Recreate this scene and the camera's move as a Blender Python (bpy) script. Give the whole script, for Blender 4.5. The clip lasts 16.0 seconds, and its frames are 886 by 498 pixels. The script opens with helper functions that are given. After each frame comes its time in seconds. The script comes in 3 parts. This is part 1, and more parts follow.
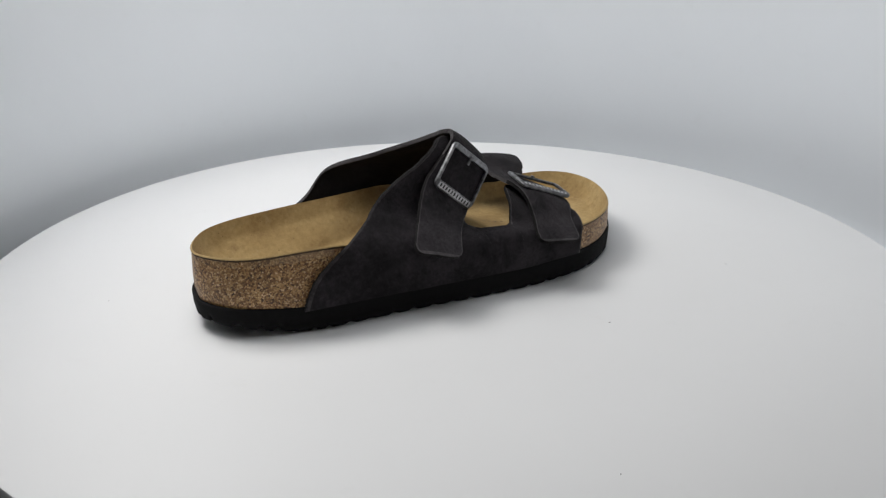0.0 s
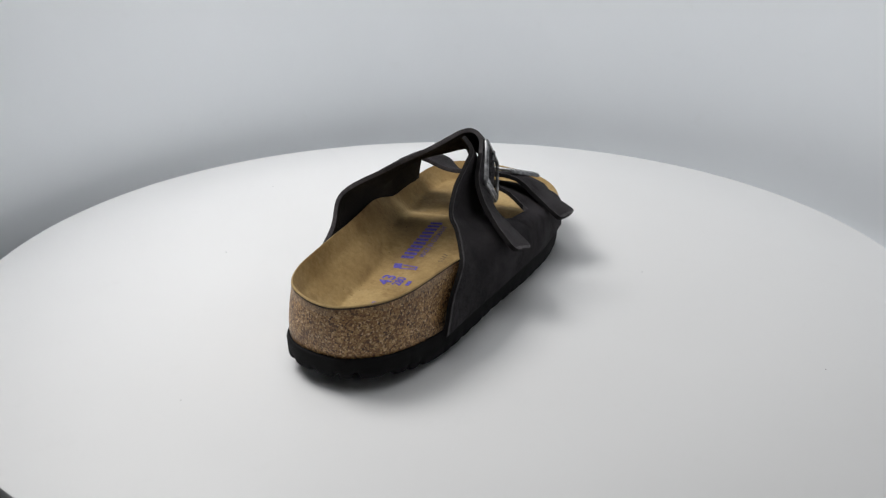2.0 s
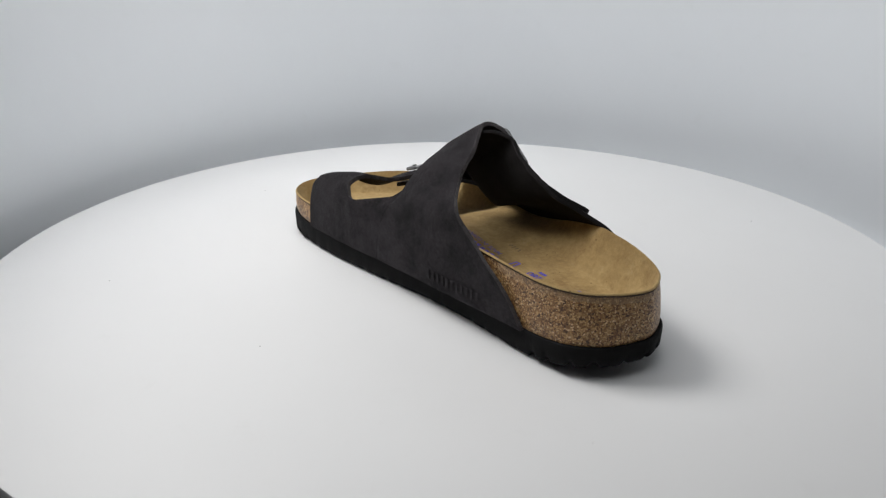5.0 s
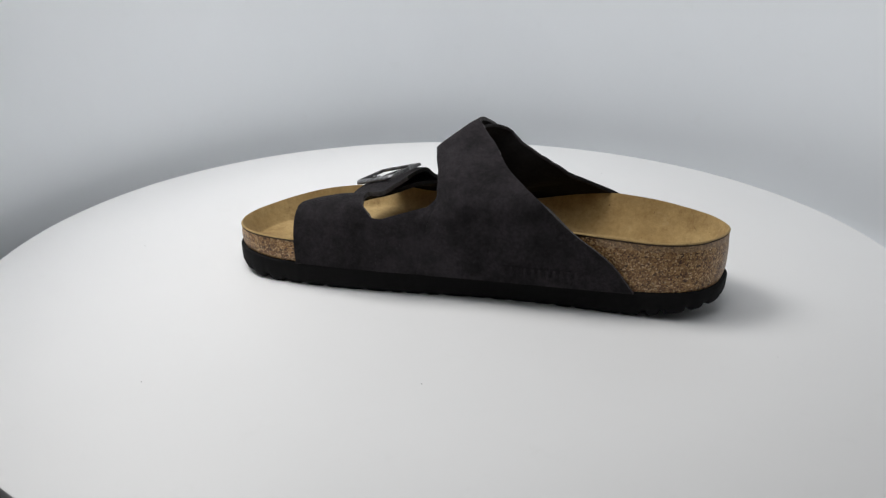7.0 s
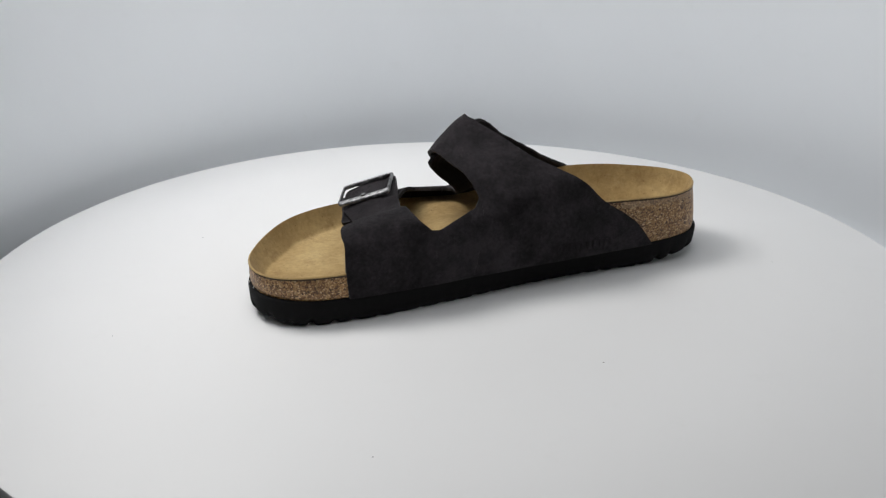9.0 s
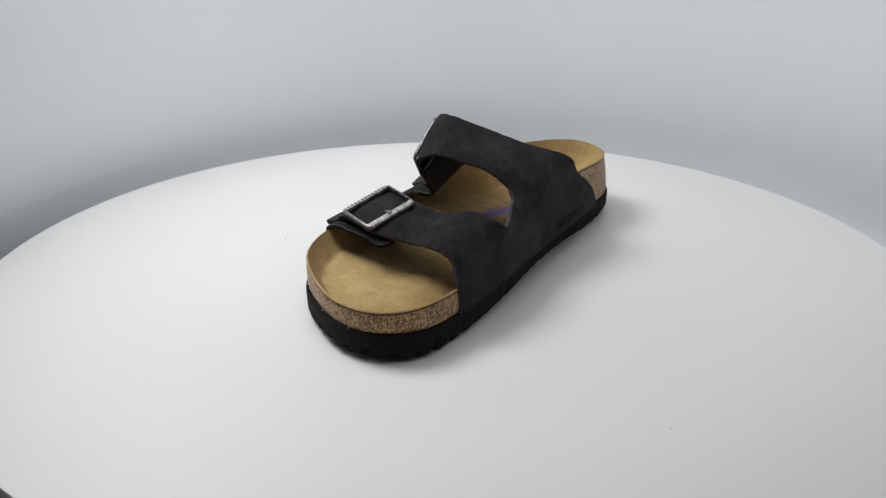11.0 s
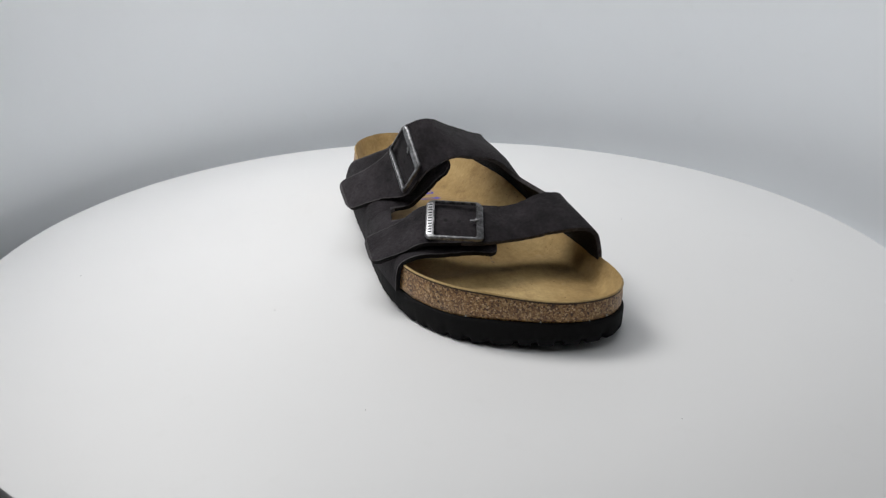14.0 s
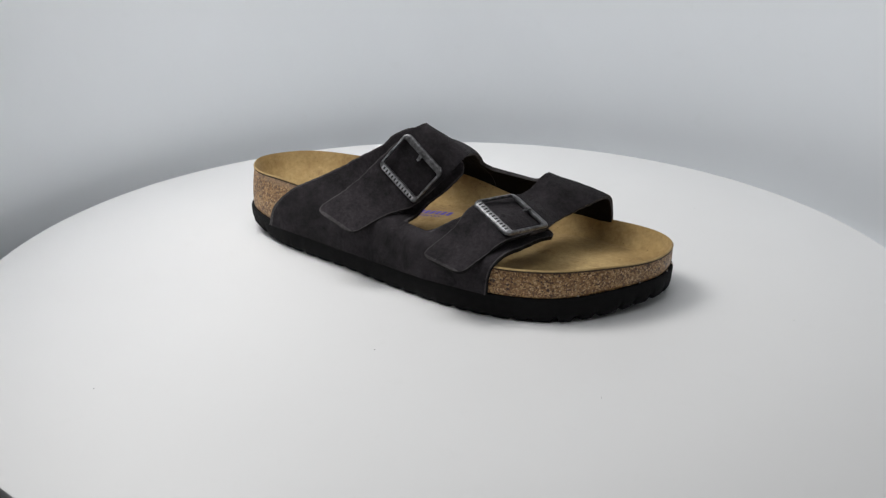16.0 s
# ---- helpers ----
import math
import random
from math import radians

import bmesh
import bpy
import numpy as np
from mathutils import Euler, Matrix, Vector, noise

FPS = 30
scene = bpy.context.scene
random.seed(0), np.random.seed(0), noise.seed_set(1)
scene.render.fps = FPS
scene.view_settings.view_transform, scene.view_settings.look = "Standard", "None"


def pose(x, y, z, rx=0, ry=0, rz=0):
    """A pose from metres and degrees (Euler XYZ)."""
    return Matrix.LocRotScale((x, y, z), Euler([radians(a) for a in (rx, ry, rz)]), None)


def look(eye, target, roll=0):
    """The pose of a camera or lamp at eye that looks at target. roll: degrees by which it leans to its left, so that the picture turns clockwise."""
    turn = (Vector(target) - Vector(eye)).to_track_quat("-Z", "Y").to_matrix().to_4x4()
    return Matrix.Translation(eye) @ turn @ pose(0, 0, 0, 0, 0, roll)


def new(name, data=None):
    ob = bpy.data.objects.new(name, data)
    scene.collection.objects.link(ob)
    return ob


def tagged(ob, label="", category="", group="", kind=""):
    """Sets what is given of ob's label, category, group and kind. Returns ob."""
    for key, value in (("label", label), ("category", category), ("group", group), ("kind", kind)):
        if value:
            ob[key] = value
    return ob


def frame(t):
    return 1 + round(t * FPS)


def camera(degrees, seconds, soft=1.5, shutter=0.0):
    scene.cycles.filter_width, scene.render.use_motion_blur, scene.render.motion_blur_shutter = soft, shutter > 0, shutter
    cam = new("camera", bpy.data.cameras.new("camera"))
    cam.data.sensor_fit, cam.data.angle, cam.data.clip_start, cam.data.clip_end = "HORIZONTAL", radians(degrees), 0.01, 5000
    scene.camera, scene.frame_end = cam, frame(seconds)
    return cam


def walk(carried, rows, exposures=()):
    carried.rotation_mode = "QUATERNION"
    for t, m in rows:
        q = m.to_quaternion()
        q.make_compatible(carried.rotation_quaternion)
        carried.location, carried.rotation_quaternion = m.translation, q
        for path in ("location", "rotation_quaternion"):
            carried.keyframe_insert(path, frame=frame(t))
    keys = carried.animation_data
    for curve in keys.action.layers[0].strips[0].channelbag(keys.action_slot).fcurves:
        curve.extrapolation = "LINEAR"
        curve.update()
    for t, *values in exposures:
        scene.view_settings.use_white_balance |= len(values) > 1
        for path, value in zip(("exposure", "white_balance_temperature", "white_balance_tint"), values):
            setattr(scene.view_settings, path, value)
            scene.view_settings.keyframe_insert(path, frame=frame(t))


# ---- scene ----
from mathutils.bvhtree import BVHTree

# A still camera before a white turntable that carries one sandal round.
cam = camera(53.1, 16.0, soft=1.3)
EYE = Vector((0.0, -0.525, 0.2259))
VIEW = look(EYE, EYE + Vector((-0.0123, 0.92528, -0.37908)), -0.11)
walk(cam, [(0.0, VIEW), (16.0, VIEW)])

SPIN = 18.382          # turntable, degrees a second, anticlockwise from above
SANDAL_HEADING = 32.5  # the sandal's heel-to-toe line at the start
DISC_R = 0.295
FLOOR_Z = -0.065
MM = 0.001

# ---- world and light ----
world = bpy.data.worlds.new("studio_dark")
scene.world = world
world.use_nodes = True
world.node_tree.nodes["Background"].inputs[0].default_value = (0.75, 0.82, 0.9, 1)
world.node_tree.nodes["Background"].inputs[1].default_value = 0.05
scene.view_settings.exposure = 0.0


def area_lamp(name, eye, target, sx, sy, watts, colour, spread=180):
    d = bpy.data.lights.new(name, "AREA")
    d.shape, d.size, d.size_y, d.energy, d.color = "RECTANGLE", sx, sy, watts, colour
    d.spread = radians(spread)
    ob = new(name, d)
    ob.matrix_world = look(eye, target)
    return ob


area_lamp("softbox_key", (-0.385, 0.08, 0.66), (-0.06, -0.02, 0), 0.29, 0.33, 3.4, (1.0, 0.985, 0.97))
area_lamp("softbox_top", (-0.16, -0.06, 1.15), (-0.06, -0.03, 0.0), 1.1, 0.9, 5.7, (0.965, 0.982, 1.0))
# added fill, no such source known: lifts the backdrop's dark left side
area_lamp("backdrop_fill", (0.36, -0.58, 0.52), (-0.27, 0.23, 0.19), 0.3, 0.3, 0.16, (1.0, 0.985, 0.97), 38)


# ---- materials ----
def material(name):
    m = bpy.data.materials.new(name)
    m.use_nodes = True
    nt = m.node_tree
    return m, nt, nt.nodes["Principled BSDF"]


def node(nt, kind, **inputs):
    n = nt.nodes.new(kind)
    for k, v in inputs.items():
        n.inputs[k.replace("_", " ")].default_value = v
    return n


def coords(nt):
    return nt.nodes.new("ShaderNodeTexCoord").outputs["Object"]


def ramp(nt, fac, stops):
    r = nt.nodes.new("ShaderNodeValToRGB")
    els = r.color_ramp.elements
    while len(els) < len(stops):
        els.new(0.5)
    for e, (pos, col) in zip(els, stops):
        e.position, e.color = pos, (*col, 1)
    nt.links.new(fac, r.inputs[0])
    return r.outputs[0]


def noise_tex(nt, co, scale, detail=3.0, rough=0.55):
    n = node(nt, "ShaderNodeTexNoise", Scale=scale, Detail=detail, Roughness=rough)
    nt.links.new(co, n.inputs["Vector"])
    return n.outputs["Fac"]


def mix(nt, fac, a, b, mode="MIX"):
    n = nt.nodes.new("ShaderNodeMix")
    n.data_type, n.blend_type = "RGBA", mode
    for sock, v in ((n.inputs[0], fac), (n.inputs[6], a), (n.inputs[7], b)):
        if hasattr(v, "is_linked"):
            nt.links.new(v, sock)
        elif isinstance(v, (int, float)):
            sock.default_value = v
        else:
            sock.default_value = (*v, 1)
    return n.outputs[2]


def bump(nt, bsdf, height, strength, distance):
    b = node(nt, "ShaderNodeBump", Strength=strength, Distance=distance)
    nt.links.new(height, b.inputs["Height"])
    nt.links.new(b.outputs[0], bsdf.inputs["Normal"])


def plain_material(name, colour, rough, metal=0.0, vary=0.06, scale=40.0, relief=0.0):
    m, nt, b = material(name)
    co = coords(nt)
    n = noise_tex(nt, co, scale, 4)
    lo, hi = [c * (1 - vary) for c in colour], [min(1, c * (1 + vary)) for c in colour]
    nt.links.new(ramp(nt, n, [(0.3, lo), (0.7, hi)]), b.inputs["Base Color"])
    b.inputs["Roughness"].default_value, b.inputs["Metallic"].default_value = rough, metal
    if relief:
        bump(nt, b, noise_tex(nt, co, scale * 8, 3), 0.4, relief)
    return m


def suede_material(name, dark, light, edge=False):
    m, nt, b = material(name)
    co = coords(nt)
    blotch = noise_tex(nt, co, 36, 7, 0.72)
    nap = noise_tex(nt, co, 520, 5, 0.7)
    fibre = noise_tex(nt, co, 2600, 3, 0.6)
    base = ramp(nt, blotch, [(0.36, dark), (0.64, light)])
    nappy = ramp(nt, nap, [(0.3, (0.6, 0.59, 0.6)), (0.7, (1.42, 1.4, 1.4))])
    col = mix(nt, 1.0, base, nappy, "MULTIPLY")
    scuff = ramp(nt, noise_tex(nt, co, 170, 8, 0.8), [(0.6, (0, 0, 0)), (0.76, (0.8, 0.8, 0.8))])
    col = mix(nt, scuff, col, tuple(c * 2.0 for c in light))
    worn = ramp(nt, noise_tex(nt, co, 24, 4, 0.6), [(0.55, (0, 0, 0)), (0.75, (0.5, 0.5, 0.5))])
    col = mix(nt, worn, col, tuple(c * 1.7 for c in light))
    nt.links.new(col, b.inputs["Base Color"])
    b.inputs["Roughness"].default_value = 0.85
    b.inputs["Specular IOR Level"].default_value = 0.12
    b.inputs["Sheen Weight"].default_value = 0.03 if not edge else 0.12
    b.inputs["Sheen Roughness"].default_value = 0.5
    bump(nt, b, mix(nt, 0.5, nap, fibre), 0.9, 0.0009)
    return m


def cork_material(name, haze_from, haze_most):
    m, nt, b = material(name)
    co = coords(nt)
    warp = node(nt, "ShaderNodeTexNoise", Scale=500.0, Detail=2.0)
    nt.links.new(co, warp.inputs["Vector"])
    wco = nt.nodes.new("ShaderNodeVectorMath")
    wco.operation = "MULTIPLY_ADD"
    wco.inputs[1].default_value = (0.0012, 0.0012, 0.0012)
    nt.links.new(warp.outputs["Color"], wco.inputs[0])
    nt.links.new(co, wco.inputs[2])
    vor = node(nt, "ShaderNodeTexVoronoi", Scale=1120.0)
    nt.links.new(wco.outputs[0], vor.inputs["Vector"])
    sep = nt.nodes.new("ShaderNodeSeparateColor")
    nt.links.new(vor.outputs["Color"], sep.inputs[0])
    grain = ramp(nt, sep.outputs[0], [(0.0, (0.055, 0.026, 0.012)), (0.2, (0.2, 0.094, 0.032)), (0.55, (0.38, 0.205, 0.076)), (0.85, (0.55, 0.345, 0.145)), (1.0, (0.7, 0.5, 0.28))])
    edge = node(nt, "ShaderNodeTexVoronoi", Scale=1120.0)
    edge.feature = "DISTANCE_TO_EDGE"
    nt.links.new(wco.outputs[0], edge.inputs["Vector"])
    seam = ramp(nt, edge.outputs["Distance"], [(0.0, (0.45, 0.4, 0.38)), (0.12, (1, 1, 1))])
    col = mix(nt, 1.0, grain, seam, "MULTIPLY")
    large = ramp(nt, noise_tex(nt, co, 60, 4), [(0.3, (0.88, 0.86, 0.84)), (0.7, (1.16, 1.14, 1.1))])
    col = mix(nt, 1.0, col, large, "MULTIPLY")
    haze = ramp(nt, noise_tex(nt, co, 25, 3), [(haze_from, (0, 0, 0)), (haze_from + 0.27, (haze_most,) * 3)])
    col = mix(nt, haze, col, (0.37, 0.255, 0.155))
    nt.links.new(col, b.inputs["Base Color"])
    b.inputs["Roughness"].default_value = 0.5
    b.inputs["Specular IOR Level"].default_value = 0.5
    b.inputs["Coat Weight"].default_value, b.inputs["Coat Roughness"].default_value = 0.2, 0.4
    bump(nt, b, edge.outputs["Distance"], 0.45, 0.0008)
    return m


def footbed_material():
    m, nt, b = material("footbed_suede")
    co = coords(nt)
    base = ramp(nt, noise_tex(nt, co, 18, 6, 0.66), [(0.3, (0.22, 0.139, 0.055)), (0.48, (0.385, 0.262, 0.112)), (0.7, (0.52, 0.378, 0.18))])
    fine = ramp(nt, noise_tex(nt, co, 330, 6, 0.75), [(0.25, (0.74, 0.72, 0.68)), (0.75, (1.14, 1.14, 1.12))])
    col = mix(nt, 1.0, base, fine, "MULTIPLY")
    stain = ramp(nt, noise_tex(nt, co, 55, 8, 0.75), [(0.53, (0, 0, 0)), (0.72, (0.7, 0.7, 0.7))])
    col = mix(nt, stain, col, (0.19, 0.105, 0.038))
    pale = ramp(nt, noise_tex(nt, co, 95, 5, 0.7), [(0.6, (0, 0, 0)), (0.8, (0.5, 0.5, 0.5))])
    col = mix(nt, pale, col, (0.52, 0.4, 0.22))
    speck = ramp(nt, noise_tex(nt, co, 520, 3, 0.5), [(0.69, (0, 0, 0)), (0.75, (0.8, 0.8, 0.8))])
    col = mix(nt, speck, col, (0.11, 0.06, 0.025))
    nt.links.new(col, b.inputs["Base Color"])
    b.inputs["Roughness"].default_value = 0.82
    b.inputs["Specular IOR Level"].default_value = 0.25
    b.inputs["Sheen Weight"].default_value = 0.05
    bump(nt, b, noise_tex(nt, co, 420, 6, 0.7), 0.5, 0.0005)
    return m


def pewter_material():
    m, nt, b = material("antique_pewter")
    co = coords(nt)
    wear = noise_tex(nt, co, 260, 5, 0.7)
    nt.links.new(ramp(nt, wear, [(0.3, (0.075, 0.075, 0.078)), (0.5, (0.19, 0.19, 0.195)), (0.75, (0.5, 0.5, 0.51))]), b.inputs["Base Color"])
    nt.links.new(ramp(nt, noise_tex(nt, co, 500, 3), [(0.3, (0.34, 0.34, 0.34)), (0.7, (0.55, 0.55, 0.55))]), b.inputs["Roughness"])
    b.inputs["Metallic"].default_value = 0.9
    bump(nt, b, wear, 0.25, 0.0003)
    return m


def white_board_material(name, colour, rough, spec=0.35):
    m, nt, b = material(name)
    co = coords(nt)
    big = noise_tex(nt, co, 6, 4, 0.55)
    col = ramp(nt, big, [(0.3, tuple(c * 0.975 for c in colour)), (0.7, colour)])
    smudge = ramp(nt, noise_tex(nt, co, 45, 6, 0.7), [(0.6, (1, 1, 1)), (0.85, (0.965, 0.965, 0.96))])
    nt.links.new(mix(nt, 1.0, col, smudge, "MULTIPLY"), b.inputs["Base Color"])
    b.inputs["Roughness"].default_value = rough
    b.inputs["Specular IOR Level"].default_value = spec
    bump(nt, b, noise_tex(nt, co, 900, 2), 0.05, 0.0002)
    return m


UPPER = suede_material("charcoal_suede", (0.0097, 0.0084, 0.0096), (0.0335, 0.0295, 0.033))
UPPER_EDGE = suede_material("charcoal_cut_edge", (0.023, 0.0206, 0.0217), (0.07, 0.0638, 0.0662), True)
# paler copy of UPPER: light on the upturned strap ends, in the colour
UPPER_LIT = suede_material("charcoal_suede_lit", (0.0135, 0.0119, 0.0134), (0.039, 0.0346, 0.0382))
LINING = suede_material("black_suede_lining", (0.0045, 0.004, 0.0042), (0.011, 0.0098, 0.0102))
CORK = cork_material("cork", 0.58, 0.22)
CORK_GLAZED = cork_material("glazed_cork_edge", 0.3, 0.45)
FOOTBED = footbed_material()
LINER_EDGE = plain_material("liner_edge", (0.055, 0.034, 0.018), 0.8, vary=0.25, scale=220)
RUBBER = plain_material("black_rubber", (0.0046, 0.0043, 0.0047), 0.92, vary=0.3, scale=300, relief=0.0004)
RUBBER.node_tree.nodes["Principled BSDF"].inputs["Specular IOR Level"].default_value = 0.25
PEWTER = pewter_material()
# brighter metal that carries the shine of the buckles' lettered bars
SHINE_PEWTER = plain_material("shine_pewter", (0.56, 0.56, 0.57), 0.42, 0.85, 0.25, 420, 0.0002)
DARK_METAL = plain_material("dark_patina", (0.02, 0.02, 0.021), 0.5, 0.6, 0.3, 300)
BLUE_INK = plain_material("blue_print", (0.105, 0.085, 0.41), 0.75, vary=0.35, scale=500)
FAINT_INK = plain_material("worn_blue_print", (0.17, 0.13, 0.27), 0.8, vary=0.4, scale=500)
PENCIL = plain_material("pencil_grey", (0.2, 0.14, 0.075), 0.85, vary=0.4, scale=600)
HOLE_SHADE = plain_material("hole_shade", (0.004, 0.004, 0.004), 0.9)
TABLE_WHITE = white_board_material("white_turntable", (0.8, 0.8, 0.8), 0.5)
BACKDROP = white_board_material("white_backdrop", (0.885, 0.917, 0.95), 0.75, 0.2)
BLACK_BASE = plain_material("black_base", (0.012, 0.012, 0.012), 0.6)
ROOM_GREY = plain_material("dark_room", (0.06, 0.06, 0.062), 0.9, scale=3)
FLOOR_DARK = plain_material("dark_floor", (0.015, 0.015, 0.016), 0.7, scale=10)
GLUE = plain_material("dried_glue", (0.6, 0.58, 0.54), 0.6)
DUST = plain_material("dust", (0.06, 0.055, 0.05), 0.9)


# ---- mesh helpers ----
def finish(name, bm, mats, angle=40):
    me = bpy.data.meshes.new(name)
    bm.to_mesh(me)
    bm.free()
    for m in mats if isinstance(mats, (list, tuple)) else [mats]:
        me.materials.append(m)
    me.polygons.foreach_set("use_smooth", [True] * len(me.polygons))
    me.set_sharp_from_angle(angle=radians(angle))
    return me


def part(name, bm, mat, parent, label="", angle=40):
    ob = new(name, finish(name, bm, mat, angle))
    ob.parent = parent
    return tagged(ob, label)


def catmull(pts, closed=False, per=8):
    """A smooth curve through a few guide points."""
    pts = [Vector(q) for q in pts]
    n = len(pts)
    out = []
    for i in range(n if closed else n - 1):
        if closed:
            a, b, c, d = (pts[(i + k) % n] for k in (-1, 0, 1, 2))
        else:
            b, c = pts[i], pts[i + 1]
            a = pts[i - 1] if i else b * 2 - c
            d = pts[i + 2] if i + 2 < n else c * 2 - b
        for k in range(per):
            t = k / per
            out.append(0.5 * ((2 * b) + (c - a) * t + (2 * a - 5 * b + 4 * c - d) * t * t + (3 * b - a - 3 * c + d) * t ** 3))
    if not closed:
        out.append(pts[-1])
    return out


def smooth(a, b, x):
    t = min(1, max(0, (x - a) / (b - a)))
    return t * t * (3 - 2 * t)


def grid_faces(bm, rows, closed=False, flip=False, mat=0):
    """Faces between rows of vertices."""
    for r0, r1 in zip(rows, rows[1:]):
        n = len(r0)
        for i in range(n if closed else n - 1):
            q = [r0[i], r0[(i + 1) % n], r1[(i + 1) % n], r1[i]]
            if flip:
                q.reverse()
            if len(set(q)) == 4:
                bm.faces.new(q).material_index = mat


def box(bm, c, sx, sy, sz, m=None, bevel=0.0):
    res = bmesh.ops.create_cube(bm, size=1.0, matrix=(m or Matrix()) @ Matrix.Translation(c) @ Matrix.Diagonal((sx, sy, sz, 1)))
    if bevel:
        edges = {e for v in res["verts"] for e in v.link_edges}
        bmesh.ops.bevel(bm, geom=list(edges), offset=bevel, segments=2, affect="EDGES", profile=0.5)


# ---- structure ----
def build_setting():
    bm = bmesh.new()
    box(bm, (0, 0, FLOOR_Z - 0.02), 3.0, 3.0, 0.04)
    tagged(new("floor", finish("floor", bm, FLOOR_DARK)), "matt black studio table top under the turntable", "floor", kind="structure")
    for name, c, s in (("wall_north", (0, 1.52, 1.0), (3.08, 0.04, 2.2)), ("wall_south", (0, -1.52, 1.0), (3.08, 0.04, 2.2)),
                       ("wall_east", (1.52, 0, 1.0), (0.04, 3.0, 2.2)), ("wall_west", (-1.52, 0, 1.0), (0.04, 3.0, 2.2)),
                       ("ceiling", (0, 0, 2.12), (3.08, 3.08, 0.04))):
        bm = bmesh.new()
        box(bm, c, *s)
        tagged(new(name, finish(name, bm, ROOM_GREY)), "dark grey plain studio " + name.split("_")[0], name.split("_")[0], kind="structure")
    # the curved white sheet behind the turntable: half a cylinder with straight wings
    r, thick, top = 0.36, 0.004, 0.3
    line = [(r, -0.22 + 0.22 * k / 6) for k in range(6)]
    line += [(r * math.cos(a), r * math.sin(a)) for a in (math.pi * k / 72 for k in range(73))]
    line += [(-r, -0.22 * k / 6) for k in range(1, 7)]
    bm = bmesh.new()
    rings = []
    for off in (0, thick):
        # its foot curls a little forward on the table: unseen, added as a reflector
        prof = [(0.034, FLOOR_Z + 0.002), (0.012, FLOOR_Z + 0.004), (0.003, FLOOR_Z + 0.012), (0, FLOOR_Z + 0.03), (0, 0), (0, 0.05), (0, 0.12), (0, 0.2), (0, top)]
        for curl, z in prof if off == 0 else prof[::-1]:
            row = []
            for x, y in line:
                n = Vector((x, max(y, 0), 0)).normalized()
                d = (off if curl < 0.01 else 0) - curl * max(0, y) / r
                row.append(bm.verts.new((x + 0.03 + n.x * d, y + n.y * d, z - (off if curl > 0.01 else 0))))
            rings.append(row)
    grid_faces(bm, rings)
    grid_faces(bm, [rings[-1], rings[0]])
    for i in (0, -1):
        bm.faces.new([row[i] for row in rings])
    bmesh.ops.recalc_face_normals(bm, faces=bm.faces)
    tagged(new("backdrop", finish("backdrop", bm, BACKDROP)), "curved pale grey-white photo backdrop sheet", "backdrop", kind="structure")


# ---- turntable ----
def build_turntable():
    top = new("turntable")
    tagged(top, "round matt white rotating display turntable", "turntable")
    bm = bmesh.new()
    prof = [(0.0, 0.0), (0.1, 0.0), (0.2, 0.0), (DISC_R - 0.0015, 0.0), (DISC_R - 0.0004, -0.0004), (DISC_R, -0.0015), (DISC_R, -0.011), (DISC_R - 0.0015, -0.0125), (0.06, -0.0125)]
    seg, rows = 180, []
    for rr, z in prof[1:]:
        rows.append([bm.verts.new((rr * math.cos(2 * math.pi * k / seg), rr * math.sin(2 * math.pi * k / seg), z)) for k in range(seg)])
    grid_faces(bm, rows, True, True)
    c = bm.verts.new((0, 0, 0))
    for k in range(seg):
        bm.faces.new((c, rows[0][k], rows[0][(k + 1) % seg]))
    bmesh.ops.recalc_face_normals(bm, faces=bm.faces)
    part("disc", bm, TABLE_WHITE, top, "white laminate disc with a thin rounded edge", 50)
    bm = bmesh.new()
    bmesh.ops.create_cone(bm, cap_ends=True, segments=64, radius1=0.075, radius2=0.07, depth=0.012, matrix=Matrix.Translation((0, 0, -0.0187)))
    part("hub", bm, BLACK_BASE, top, "black drive hub")
    # loose specks of dust that ride on the disc
    rng = random.Random(5)
    a = radians(SANDAL_HEADING)
    for x, y, s in ((31, -118, 0.9), (-58, -225, 0.8), (-36, 146, 0.9), (150, -95, 0.6), (205, 40, 0.6), (-200, 60, 0.6), (95, 190, 0.7)):
        bm = bmesh.new()
        bmesh.ops.create_icosphere(bm, subdivisions=1, radius=s * 0.36 * MM)
        for v in bm.verts:
            v.co.x *= 1.6
            v.co.z *= 0.5
            v.co += Vector((rng.uniform(-1, 1), rng.uniform(-1, 1), 0)) * 0.12 * MM
        px, py = (x * math.cos(a) - y * math.sin(a)) * MM, (x * math.sin(a) + y * math.cos(a)) * MM
        bmesh.ops.translate(bm, verts=bm.verts, vec=(px, py, s * 0.2 * MM))
        part("dust_speck", bm, DUST, top, "tiny dark dust speck")
    base = new("motor_housing")
    tagged(base, "low black motor housing under the white turntable", "motor housing")
    bm = bmesh.new()
    bmesh.ops.create_cone(bm, cap_ends=True, segments=72, radius1=0.13, radius2=0.12, depth=0.04, matrix=Matrix.Translation((0, 0, FLOOR_Z + 0.02)))
    part("shell", bm, BLACK_BASE, base)
    return top


